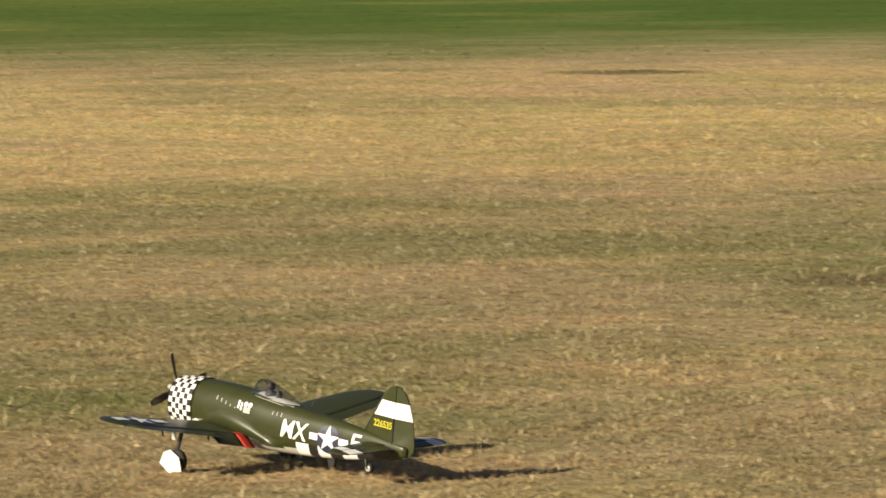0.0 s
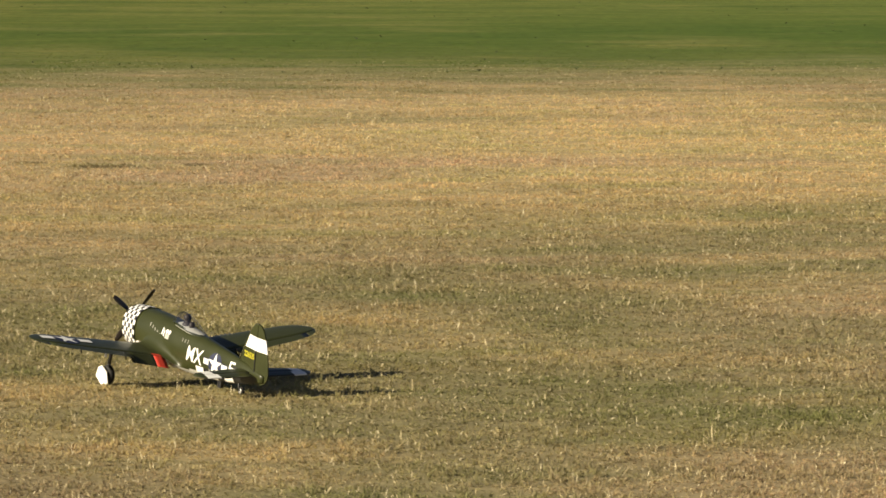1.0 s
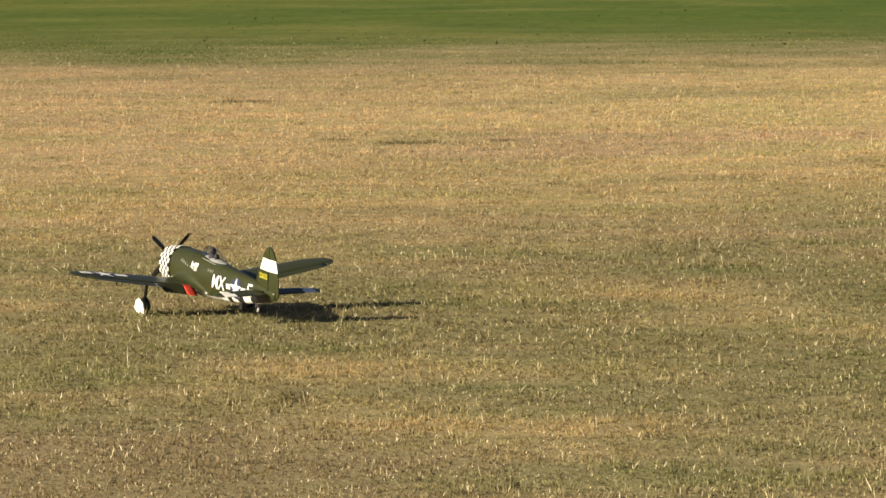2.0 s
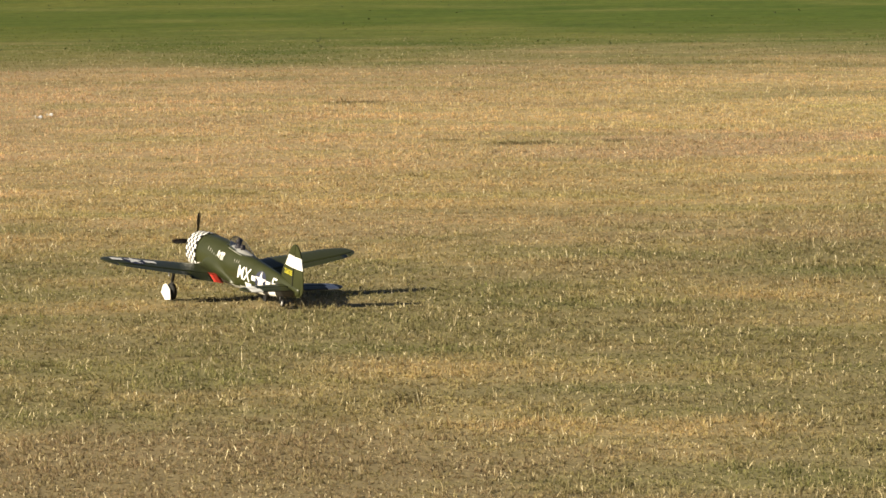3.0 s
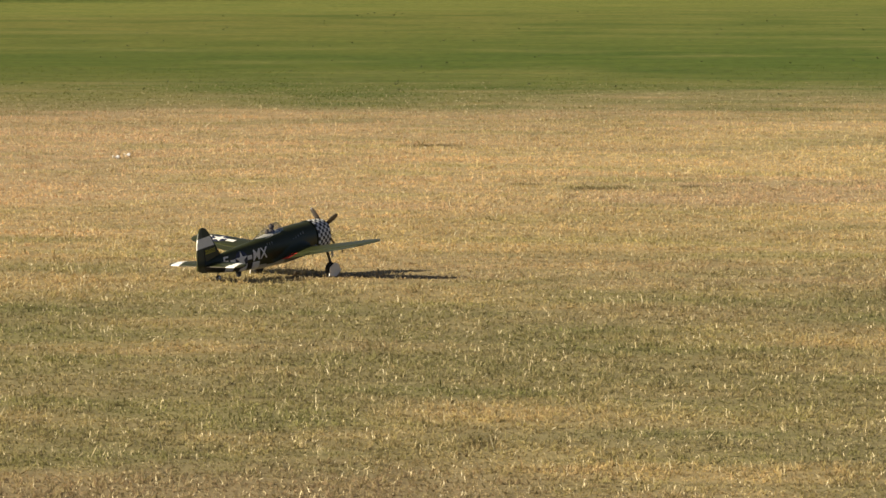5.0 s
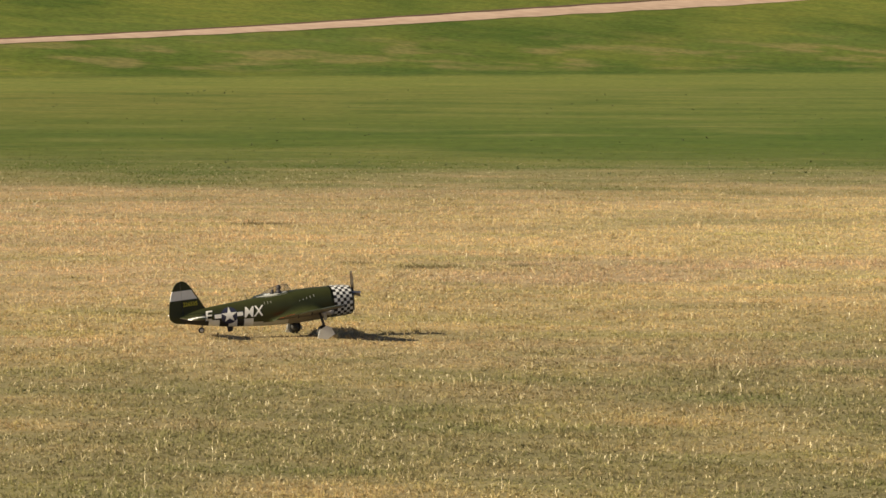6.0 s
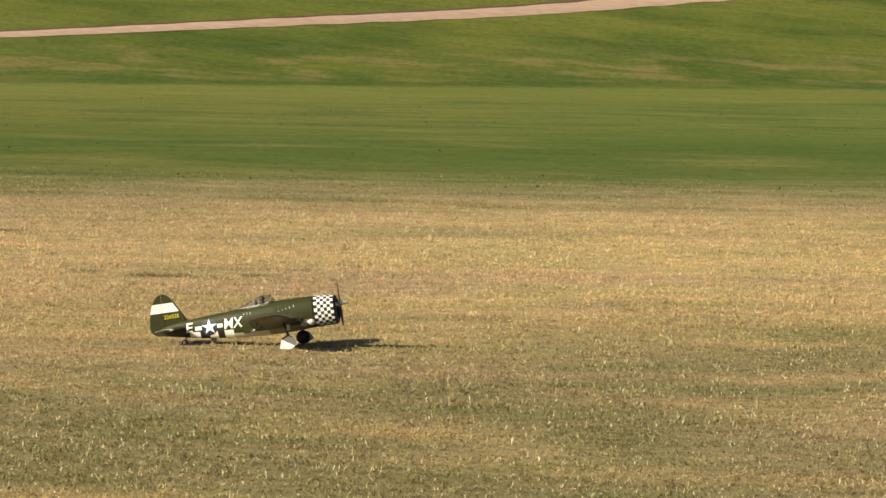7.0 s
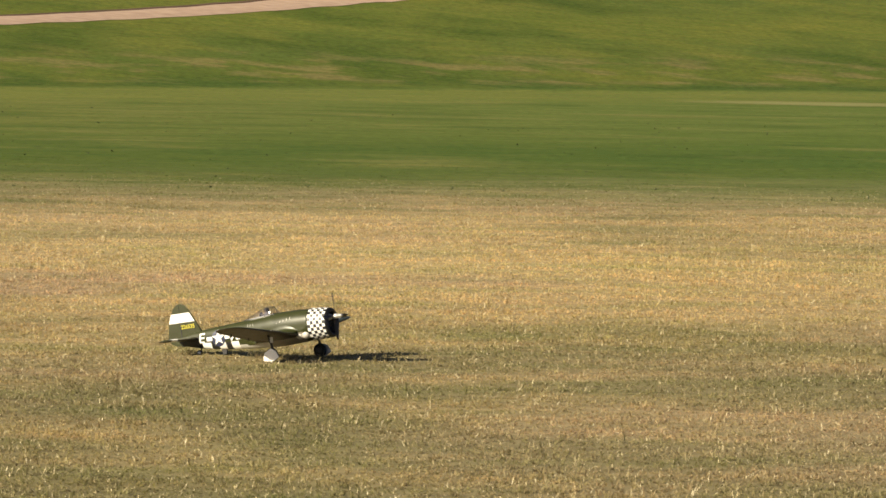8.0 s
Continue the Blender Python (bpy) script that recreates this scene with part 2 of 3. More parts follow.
xs = np.concatenate([[-2500, -1200, -600, -300, -150], np.arange(-80, 81, 2.0), [150, 300, 600, 1200, 2500]])
ys = np.concatenate([[-2500, -1000, -400, -150, -60, -20, 0, 20, 50, 80], np.arange(100, 300, 2.0), [320, 400, 600, 1200, 2500]])
ground = tagged(sheet("ground", xs, ys, rise, TURF), "dry mown grass field with a green bank behind it", "grass field", kind="structure")


def strip(name, side_a, side_b, lift, material, label, category):
    """A band along the footpath's line, between two offsets (fractions of its width), humped by 'lift'."""
    s = np.linspace(-1, 1, 240)
    w = np.linspace(side_a, side_b, 5)
    v = []
    for i, a in enumerate(s):
        cx, cy, wide = path_line(a)
        for k_, q in enumerate(w):
            edge = 0.035 * math.sin(a * 210 + 5 * q) + 0.025 * math.sin(a * 571 + 2 + 3 * q)
            y = cy + (q + (edge if k_ in (0, 4) else 0)) * wide
            v.append((cx, y, float(rise(np.array(cx), np.array(y))) + lift * (1 - (k_ / 2 - 1) ** 2) + 0.012))
    f = [(i * 5 + j, i * 5 + j + 5, i * 5 + j + 6, i * 5 + j + 1) for i in range(len(s) - 1) for j in range(4)]
    me = bpy.data.meshes.new(name)
    me.from_pydata(v, [], f)
    me.shade_smooth()
    me.materials.append(material)
    return tagged(new(name, me), label, category, kind="structure")


def grass(name, tufts, each, r0, r1, seed, tall, wide, lie, material, label):
    """Tufts of mown grass, each a few leaning blades of one triangle, thinner with distance."""
    g = np.random.default_rng(seed)
    count = tufts * each
    r = (r0 ** 0.25 + g.random(tufts) * (r1 ** 0.25 - r0 ** 0.25)) ** 4
    a = np.radians(g.uniform(-9.3, 14.6, tufts))
    x, y = r * np.sin(a), r * np.cos(a)
    patch = 0.65 + 0.7 * (np.sin(x * 3.1 + np.sin(y * 2.3) * 2) * np.sin(y * 2.7 + np.sin(x * 1.9) * 2) * 0.5 + 0.5)
    size = patch * g.lognormal(0, 0.30, tufts) * (1 + r / 140) * np.clip((84 - r) / 26, 0.25, 1)
    size *= 0.68 + 0.64 * (np.sin(x * 23 + 3 * np.sin(y * 4.1)) * np.sin(y * 11 + 3 * np.sin(x * 5.3)) * 0.5 + 0.5)
    root = np.stack([x, y, np.full(tufts, -0.003)], -1)[:, None]
    shape = (tufts, each)
    way, lean = g.uniform(0, 2 * np.pi, shape), np.clip(g.normal(lie, 0.40, shape), 0.0, 1.45)
    h = tall * size[:, None] * g.lognormal(0, 0.35, shape)
    w = wide * (0.95 + r / 105)[:, None] * g.uniform(0.7, 1.4, shape)
    tip = root + np.stack([h * np.sin(lean) * np.cos(way), h * np.sin(lean) * np.sin(way), h * np.cos(lean)], -1)
    bend = g.uniform(0, 2 * np.pi, shape)
    mid = root + 0.5 * (tip - root) + np.stack([w * np.cos(bend), w * np.sin(bend), 0.25 * w], -1)
    v = np.concatenate([root, np.stack([tip, mid], 2).reshape(tufts, 2 * each, 3)], 1)
    first = np.arange(tufts)[:, None] * (1 + 2 * each)
    step = 1 + 2 * np.arange(each)[None]
    faces = np.stack([np.broadcast_to(first, shape), first + step, first + step + 1], -1)
    me = bpy.data.meshes.new(name)
    me.vertices.add(len(v) * (1 + 2 * each)), me.loops.add(3 * count), me.polygons.add(count)
    me.vertices.foreach_set("co", v.ravel())
    me.loops.foreach_set("vertex_index", faces.ravel())
    me.polygons.foreach_set("loop_start", np.arange(0, 3 * count, 3))
    me.update(calc_edges=True)
    me.materials.append(material)
    return tagged(new(name, me), label, "grass", kind="stuff")


def path_line(a):
    x = 10 + 60 * a
    return x, 167.79 + 1.321 * x + 0.006 * x * x, 2.42 + 0.085 * min(16, max(-14, x))


strip("footpath", -0.5, 0.5, 0.03, GRAVEL, "pale gravel footpath climbing along the grassy bank", "footpath")
strip("verge", 0.50, 0.70, 0.02, SOIL, "dark bare soil edge cut along the gravel footpath", "verge")
grass("grass", 372000, 7, 17, 84, 5, 0.0110, 0.0044, 0.64, BLADE, "short dry straw-coloured grass blades with greener patches")
grass("straw_stalks", 64000, 2, 17, 76, 8, 0.0165, 0.0024, 0.50, STALK, "bleached loose straw stalks among mown grass")
grass("weeds", 420, 8, 70, 128, 9, 0.045, 0.008, 1.15, WEED, "low dark green weeds dotted over the far turf")


# ---- the model aeroplane: x ahead, y to its left, z up from the grass under its main wheels ----
HUB, STANCE = Vector((0.300, 0, 0.294)), radians(8.5)
BACK, UP = Vector((-math.cos(STANCE), 0, -math.sin(STANCE))), Vector((-math.sin(STANCE), 0, math.cos(STANCE)))


def air(u, y, v):
    """A point u behind the propeller along the thrust line, y to the left and v above that line."""
    return HUB + (u + 0.045 * max(0.0, u - 0.72)) * BACK + v * UP + Vector((0, y, 0))


def part(name, bm, material, parent, label="", smooth=True):
    me = bpy.data.meshes.new(name)
    bm.normal_update()
    bm.to_mesh(me)
    bm.free()
    for m in material if isinstance(material, (list, tuple)) else [material]:
        me.materials.append(m)
    if smooth:
        me.shade_smooth()
    ob = new(name, me)
    ob.parent = parent
    return tagged(ob, label)


def loft(rings, close=(True, True), pick=None):
    """A skin over rings of points, all with the same count; pick(ring, side) gives a face's material."""
    bm = bmesh.new()
    vs = [[bm.verts.new(p) for p in r] for r in rings]
    n = len(rings[0])
    for i in range(len(rings) - 1):
        for j in range(n):
            f = bm.faces.new((vs[i][j], vs[i][(j + 1) % n], vs[i + 1][(j + 1) % n], vs[i + 1][j]))
            if pick:
                f.material_index = pick(i, j)
    for end, r in zip(close, (vs[0], vs[-1])):
        if end:
            f = bm.faces.new(r)
            if pick:
                f.material_index = pick(0 if r is vs[0] else len(rings) - 2, n - 1)
    bmesh.ops.recalc_face_normals(bm, faces=bm.faces)
    return bm


def prism(points, a, b):
    """A plate with the outline points, from offset vector a to offset vector b, with eased edges."""
    bm = bmesh.new()
    lo, hi = [bm.verts.new(Vector(p) + Vector(a)) for p in points], [bm.verts.new(Vector(p) + Vector(b)) for p in points]
    bm.faces.new(lo), bm.faces.new(hi)
    for i in range(len(points)):
        j = (i + 1) % len(points)
        bm.faces.new((lo[i], lo[j], hi[j], hi[i]))
    bmesh.ops.recalc_face_normals(bm, faces=bm.faces)
    return bm


def tube(path, radii, sides=10):
    """A round bar along points with a radius at each."""
    rings = []
    for i, (p, r) in enumerate(zip(path, radii)):
        d = (Vector(path[min(i + 1, len(path) - 1)]) - Vector(path[max(i - 1, 0)])).normalized()
        q = d.to_track_quat("Z", "Y")
        rings.append([Vector(p) + q @ Vector((r * math.cos(a * math.tau / sides), r * math.sin(a * math.tau / sides), 0)) for a in range(sides)])
    return loft(rings)


def turned(profile, sides, at, axis):
    """A body turned about an axis through at: profile of (along, radius)."""
    q = Vector(axis).to_track_quat("Z", "Y")
    return loft([[Vector(at) + q @ Vector((r * math.cos(a * math.tau / sides), r * math.sin(a * math.tau / sides), s)) for a in range(sides)] for s, r in profile])


# fuselage: station, top, bottom, half-width
BODY = np.array([
    (0.000, 0.050, -0.122, 0.072), (0.030, 0.056, -0.129, 0.079), (0.100, 0.066, -0.133, 0.084), (0.166, 0.071, -0.135, 0.086),
    (0.280, 0.076, -0.143, 0.085), (0.380, 0.077, -0.147, 0.083), (0.470, 0.074, -0.146, 0.079), (0.570, 0.066, -0.142, 0.073),
    (0.660, 0.058, -0.137, 0.066), (0.760, 0.050, -0.127, 0.056), (0.860, 0.043, -0.116, 0.046), (0.950, 0.037, -0.103, 0.037),
    (1.050, 0.028, -0.085, 0.027), (1.150, 0.014, -0.064, 0.018), (1.220, 0.004, -0.046, 0.011), (1.250, -0.004, -0.036, 0.006)])


def section(u):
    top, bottom, half = (float(np.interp(u, BODY[:, 0], BODY[:, i])) for i in (1, 2, 3))
    return (top + bottom) / 2, (top - bottom) / 2, half


def ring(u, sides, grow=0.0):
    mid, tall, half = section(u)
    out = []
    for j in range(sides):
        a = math.tau * j / sides
        c, s = math.cos(a), math.sin(a)
        e = 2 / 2.25
        out.append(air(u, math.copysign(abs(c) ** e, c) * (half + grow), mid + math.copysign(abs(s) ** e, s) * (tall + grow)))
    return out


def skin(u, v, side, proud=0.0012):
    """The point of the fuselage's side at that station and height."""
    mid, tall, half = section(u)
    q = min(0.999, abs((v - mid) / tall))
    return air(u, side * (half * (1 - q ** 2.25) ** (1 / 2.25) + proud), v)


def on_skin(shape, side, cuts=2, proud=0.0012, mapper=None):
    """A painted marking: flat outline(s) of (along, up) laid on the fuselage's side."""
    bm = bmesh.new()
    for outline in shape:
        bm.faces.new([bm.verts.new((a, c, 0)) for a, c in outline])
    bmesh.ops.triangulate(bm, faces=bm.faces)
    for _ in range(cuts):
        bmesh.ops.subdivide_edges(bm, edges=bm.edges, cuts=1, use_grid_fill=True)
    for v in bm.verts:
        v.co = mapper(v.co.x, v.co.y) if mapper else skin(v.co.x, v.co.y, side, proud)
    return bm


def star(cx, cy, r, spin=0.0):
    """Five kite-shaped points of a star."""
    pt = lambda k, q: (cx + q * math.sin(spin + math.tau * k / 10), cy + q * math.cos(spin + math.tau * k / 10))
    inner = r * 0.382
    return [[pt(0, 0), pt(2 * k - 1, inner), pt(2 * k, r), pt(2 * k + 1, inner)] for k in range(5)]


def disc(cx, cy, r, n=28):
    return [[(cx + r * math.cos(math.tau * i / n), cy + r * math.sin(math.tau * i / n)) for i in range(n)]]


def box2(x0, y0, x1, y1):
    return [[(x0, y0), (x1, y0), (x1, y1), (x0, y1)]]


def lettering(text, size, bold=0.012):
    """Outlines of built-in type as triangles, centred on the origin, 'size' high."""
    cu = bpy.data.curves.new("type", "FONT")
    cu.body, cu.align_x, cu.align_y, cu.resolution_u = text, "CENTER", "CENTER", 3
    cu.offset = bold
    ob = new("type", cu)
    me = ob.to_mesh()
    co = np.array([v.co[:2] for v in me.vertices])
    mid, tall = (co.min(0) + co.max(0)) / 2, np.ptp(co[:, 1])
    co = (co - mid) * size / tall
    tris = [[tuple(co[i]) for i in p.vertices] for p in me.polygons]
    ob.to_mesh_clear()
    bpy.data.objects.remove(ob)
    return tris


plane = new("model_aeroplane")
tagged(plane, "olive drab propeller warbird model with checkered cowling on dry grass", "model aeroplane")

# fuselage skin; the after part carries black and white bands on its lower half
STRIPES = [(0.730, 0.790, 2), (0.790, 0.835, 3), (0.835, 0.890, 2), (0.890, 0.950, 3), (0.950, 1.020, 2)]
stations = sorted({round(float(s), 4) for s in np.linspace(0.160, 1.250, 44)} | {a for a, _, _ in STRIPES} | {1.020})
SIDES = 56


def body_paint(i, j):
    u = (stations[i] + stations[min(i + 1, len(stations) - 1)]) / 2
    s = math.sin(math.tau * (j + 0.5) / SIDES)
    for a, c, m in STRIPES:
        if a <= u < c:
            return m if s < -0.28 else 0
    if u > 1.020:
        return 3 if s < 0.30 and u < 1.115 else (3 if s < 0.0 and u < 1.2 else 0)
    if 0.50 < u < 0.730:
        return 1 if s < -0.60 else 0
    return 4 if s < -0.28 and u > 0.21 else 0


fuselage = part("fuselage", loft([ring(u, SIDES) for u in stations], pick=body_paint), [OLIVE, UNDER, WHITE, BLACK, KEEL_SHADE], plane, "olive fuselage with black and white bands aft")

# cowling: rings of painted checks, black lip
COLS, CHECKS = 6, 28


def even_ring(u, sides, grow):
    """A ring of the body's outline with its points evenly spread along it."""
    fine = ring(u, 720, grow)
    run = np.concatenate([[0], np.cumsum([(fine[(i + 1) % 720] - fine[i]).length for i in range(720)])])
    return [fine[int(np.searchsorted(run, run[-1] * i / sides)) % 720] for i in range(sides)]


def cowl():
    us = [0.034 + (0.166 - 0.034) * i / (2 * COLS) for i in range(2 * COLS + 1)]
    rings = [even_ring(u, CHECKS * 2, 0.004) for u in us]
    return loft(rings, (False, False), lambda i, j: (i // 2 + j // 2) % 2)


cowling = part("cowling", cowl(), [WHITE, BLACK], plane, "black and white checkered engine cowling")
lip = [ring(u, CHECKS * 2, g) for u, g in ((0.036, 0.0045), (0.027, 0.002), (0.020, -0.005), (0.018, -0.013), (0.024, -0.020), (0.070, -0.022))]
part("cowl_lip", loft(lip, (False, True)), BLACK, cowling, "black cowling lip")
for k in range(9):
    a = math.tau * k / 9
    c, s = math.cos(a), math.sin(a)
    cyl = [air(0.055, 0.018 * c, 0.018 * s - 0.012), air(0.055, 0.052 * c, 0.052 * s - 0.012)]
    part("engine_cylinder", tube(cyl, (0.011, 0.010), 8), STEEL, cowling)
part("crankcase", turned([(0, 0.024), (0.02, 0.022), (0.035, 0.012)], 16, air(0.06, 0, 0), -BACK), METAL, cowling)

# markings
for side in (1, -1):
    part("insignia_disc", on_skin(disc(0.885, -0.036, 0.055), side, 2, 0.0010), BLUE, fuselage, "dark blue insignia disc")
    part("insignia_star", on_skin(star(0.885, -0.034, 0.054), side, 2, 0.0022), WHITE, fuselage, "white five-pointed star")
    for a, c in ((0.796, 0.834), (0.936, 0.980)):
        part("insignia_border", on_skin(box2(a - 0.004, -0.052, c + 0.004, -0.016), side, 2, 0.0010), BLUE, fuselage)
        part("insignia_bar", on_skin(box2(a, -0.047, c, -0.021), side, 2, 0.0018), WHITE, fuselage, "white bar beside the star")
    flip = 1 if side > 0 else -1
    for text, cu_, cv, size, squeeze in (("MX", 0.722, -0.028, 0.070, 0.86), ("E", 1.016, -0.022, 0.064, 1.1)):
        tris = [[(cu_ + flip * (x * squeeze + 0.14 * y), cv + y) for x, y in t] for t in lettering(text, size)]
        part("code_letter" if text == "E" else "code_letters", on_skin(tris, side, 2, 0.0024), WHITE, fuselage, "white painted code letters")
    for a in range(5):
        part("exhaust_tick", on_skin(box2(0.300 + 0.026 * a, 0.018 - 0.004 * a, 0.304 + 0.026 * a, 0.036 - 0.007 * a), side, 1, 0.0016), UNDER, fuselage)
    for a in range(3):
        part("panel_tick", on_skin(box2(0.600 + 0.022 * a, 0.010, 0.603 + 0.022 * a, 0.026), side, 1, 0.0016), UNDER, fuselage)
    part("exhaust_stub", turned([(-0.030, 0.006), (-0.022, 0.022), (0, 0.029), (0.024, 0.021), (0.036, 0.006)], 14, air(0.196, side * 0.060, -0.094), BACK), SOOT, fuselage, "weathered pale exhaust outlet")
    part("exhaust_stub", turned([(-0.024, 0.006), (-0.016, 0.018), (0, 0.023), (0.018, 0.017), (0.030, 0.005)], 14, air(0.244, side * 0.063, -0.098), BACK), SOOT, fuselage, "weathered pale exhaust outlet")
# plain white shapes where the left side of the nose is decorated
for x0, y0, x1, y1 in ((0.418, 0.006, 0.427, 0.036), (0.434, 0.000, 0.442, 0.030), (0.452, -0.006, 0.486, 0.016)):
    part("nose_decoration", on_skin(box2(x0, y0, x1, y1), 1, 2, 0.0016), WHITE if x0 < 0.45 else UNDER, fuselage)
for cx in (0.459, 0.481):
    part("nose_decoration", on_skin(disc(cx, 0.026, 0.010, 14), 1, 1, 0.0018), WHITE, fuselage)


# wings: span fraction s, chord fraction f from the leading edge
def wing_point(side, s, f, top):
    chord = 0.335 * (1 - 0.40 * s) * math.sqrt(max(0.0, 1 - max(0.0, (s - 0.76) / 0.24) ** 2.6))
    chord = max(chord, 0.012)
    lead = -0.095 + 0.004 * s + chord * 0.5
    t = chord * (0.135 - 0.03 * s) * 2.6 * (0.2969 * math.sqrt(f) - 0.126 * f - 0.3516 * f ** 2 + 0.2843 * f ** 3 - 0.1036 * f ** 4) * 2.2
    z = 0.135 + 0.102 * s + (0.5 - f) * chord * math.tan(radians(10.3))
    return Vector((lead - f * chord, side * (0.045 + 0.705 * s), z + (t * 0.88 if top else -t * 0.45)))


def wing_piece(side, s0, s1, f0, f1, steps=14, droop=0.0):
    fr = [f0 + (f1 - f0) * (i / 9) ** 1.4 for i in range(10)]
    rings = []
    for i in range(steps + 1):
        s = s0 + (s1 - s0) * (1 - (1 - i / steps) ** (1.6 if s1 > 0.95 else 1))
        hinge = Matrix.Translation(wing_point(side, s, f0, True)) @ pose(0, 0, 0, 0, -droop) @ Matrix.Translation(-wing_point(side, s, f0, True))
        rings.append([hinge @ wing_point(side, s, f, True) for f in fr] + [hinge @ wing_point(side, s, f, False) for f in reversed(fr[0 if f0 > 0 else 1:])])
    return loft(rings, pick=lambda i, j: 0 if j < 9 else 1)


flaps = []
for side in (1, -1):
    wing = part("wing", wing_piece(side, 0.0, 1.0, 0.0, 0.782, 26), [OLIVE, UNDER_SHADE], plane, "olive wing with grey underside")
    inner = part("inner_flap", wing_piece(side, 0.080, 0.158, 0.785, 1.0, 3), [RED, UNDER_SHADE], wing, "red inner flap at the wing root")
    flap = part("flap", wing_piece(side, 0.161, 0.335, 0.785, 1.0, 6), [OLIVE, UNDER_SHADE], wing)
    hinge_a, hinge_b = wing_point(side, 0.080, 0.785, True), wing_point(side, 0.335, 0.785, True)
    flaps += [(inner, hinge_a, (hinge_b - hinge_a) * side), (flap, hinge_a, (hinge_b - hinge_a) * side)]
    part("aileron", wing_piece(side, 0.340, 0.900, 0.785, 1.0, 9), [OLIVE, UNDER_SHADE], wing)
    part("wing_tip", wing_piece(side, 0.903, 1.0, 0.785, 1.0, 10), [OLIVE, UNDER_SHADE], wing)
    part("wing_root", wing_piece(side, 0.0, 0.077, 0.785, 1.0, 2), [OLIVE, UNDER_SHADE], wing)
    def red_panel(s, f, side=side):
        return wing_point(side, s, f, True) + Vector((0, 0, 0.0014))
    part("red_panel", on_skin(box2(0.080, 0.700, 0.158, 0.775), side, 2, mapper=red_panel), RED, wing, "red panel at the wing root")
    for s in (0.36, 0.68):
        p = wing_point(side, s, 0.80, False)
        part("control_horn", tube([p, p + Vector((-0.004, 0, -0.022))], (0.004, 0.003), 6), STEEL, wing)
    for q in range(4):
        p = wing_point(side, 0.38 + 0.03 * q, 0.01, True)
        part("gun_barrel", tube([p + Vector((-0.02, 0, -0.003)), p + Vector((0.030 - 0.004 * q, 0, 0.0))], (0.004, 0.004), 8), STEEL, wing)
    if side > 0:
        def on_wing(x, y):
            s = (y - 0.045) / 0.705
            chord = 0.335 * (1 - 0.40 * s) * math.sqrt(max(0.0, 1 - max(0.0, (s - 0.76) / 0.24) ** 2.6))
            f = min(0.97, max(0.02, ((-0.095 + 0.004 * s + chord * 0.5) - x) / chord))
            return wing_point(1, s, f, True) + Vector((0, 0, 0.0016))
        def on_wing_high(x, y):
            return on_wing(x, y) + Vector((0, 0, 0.0012))
        part("insignia_disc", on_skin(disc(-0.075, 0.555, 0.062), 1, 2, mapper=on_wing), BLUE, wing, "dark blue insignia disc")
        part("insignia_star", on_skin(star(-0.075, 0.555, 0.061, radians(90)), 1, 2, mapper=on_wing_high), WHITE, wing, "white five-pointed star")
        for a in (0.425, 0.622):
            part("insignia_bar", on_skin(box2(-0.095, a, -0.055, a + 0.066), 1, 2, mapper=on_wing_high), WHITE, wing, "white bar beside the star")

# tail
FIN = [(1.030, 0.026), (1.075, 0.110), (1.112, 0.175), (1.138, 0.208), (1.160, 0.221), (1.178, 0.224), (1.178, -0.062), (1.10, -0.030)]
RUDDER = [(1.181, 0.224), (1.200, 0.218), (1.222, 0.198), (1.240, 0.165), (1.256, 0.120), (1.268, 0.070), (1.276, 0.010), (1.272, -0.018), (1.252, -0.040), (1.225, -0.052), (1.181, -0.058)]


def blade_plate(outline, mid_u, thick):
    """A tail surface with a swelling section, split where the white band runs."""
    bm = bmesh.new()
    f = bm.faces.new([bm.verts.new((u, v, 0)) for u, v in outline])
    for h in (0.100, 0.162):
        bmesh.ops.bisect_plane(bm, geom=bm.verts[:] + bm.edges[:] + bm.faces[:], plane_co=(0, h, 0), plane_no=(0, 1, 0))
    for f in bm.faces:
        f.material_index = 1 if 0.100 < f.calc_center_median().y < 0.162 else 0
    ext = bmesh.ops.extrude_face_region(bm, geom=bm.faces[:])
    top = [v for v in ext["geom"] if isinstance(v, bmesh.types.BMVert)]
    for v in bm.verts:
        swell = thick * (1 - 0.5 * max(0, v.co.y) / 0.22) * max(0.25, 1 - abs(v.co.x - mid_u) / 0.11)
        v.co.z = -swell
    for v in top:
        v.co.z = -v.co.z
    for v in bm.verts:
        v.co = air(v.co.x, v.co.z, v.co.y)
    bmesh.ops.recalc_face_normals(bm, faces=bm.faces)
    return bm


fin = part("fin", blade_plate(FIN, 1.17, 0.011), [OLIVE, WHITE], plane, "olive fin with a white band", smooth=False)
part("fin_leading_edge", tube([air(u, 0, v) for u, v in FIN[:6]], [0.005, 0.005, 0.0048, 0.0045, 0.004, 0.003], 10), FILM, fin, "glossy rounded fin leading edge")
part("hinge_gap", prism([air(u, 0, v) for u, v in ((1.1765, -0.055), (1.1815, -0.055), (1.1815, 0.098), (1.1765, 0.098))], (0, -0.0115, 0), (0, 0.0115, 0)), BLACK, fin, "dark gap along the rudder hinge", smooth=False)
rudder = part("rudder", blade_plate(RUDDER, 1.18, 0.010), [OLIVE, WHITE], plane, "olive rudder with a white band", smooth=False)
for side in (1, -1):
    flip = side
    tris = [[(1.126 + flip * x * 0.92, 0.070 + y) for x, y in t] for t in lettering("226535", 0.028, 0.030)]
    part("serial", on_skin(tris, side, 0, mapper=lambda u, v: air(u, side * (0.0125 - 0.055 * (1.178 - u)), v)), YELLOW, fin, "yellow serial digits")


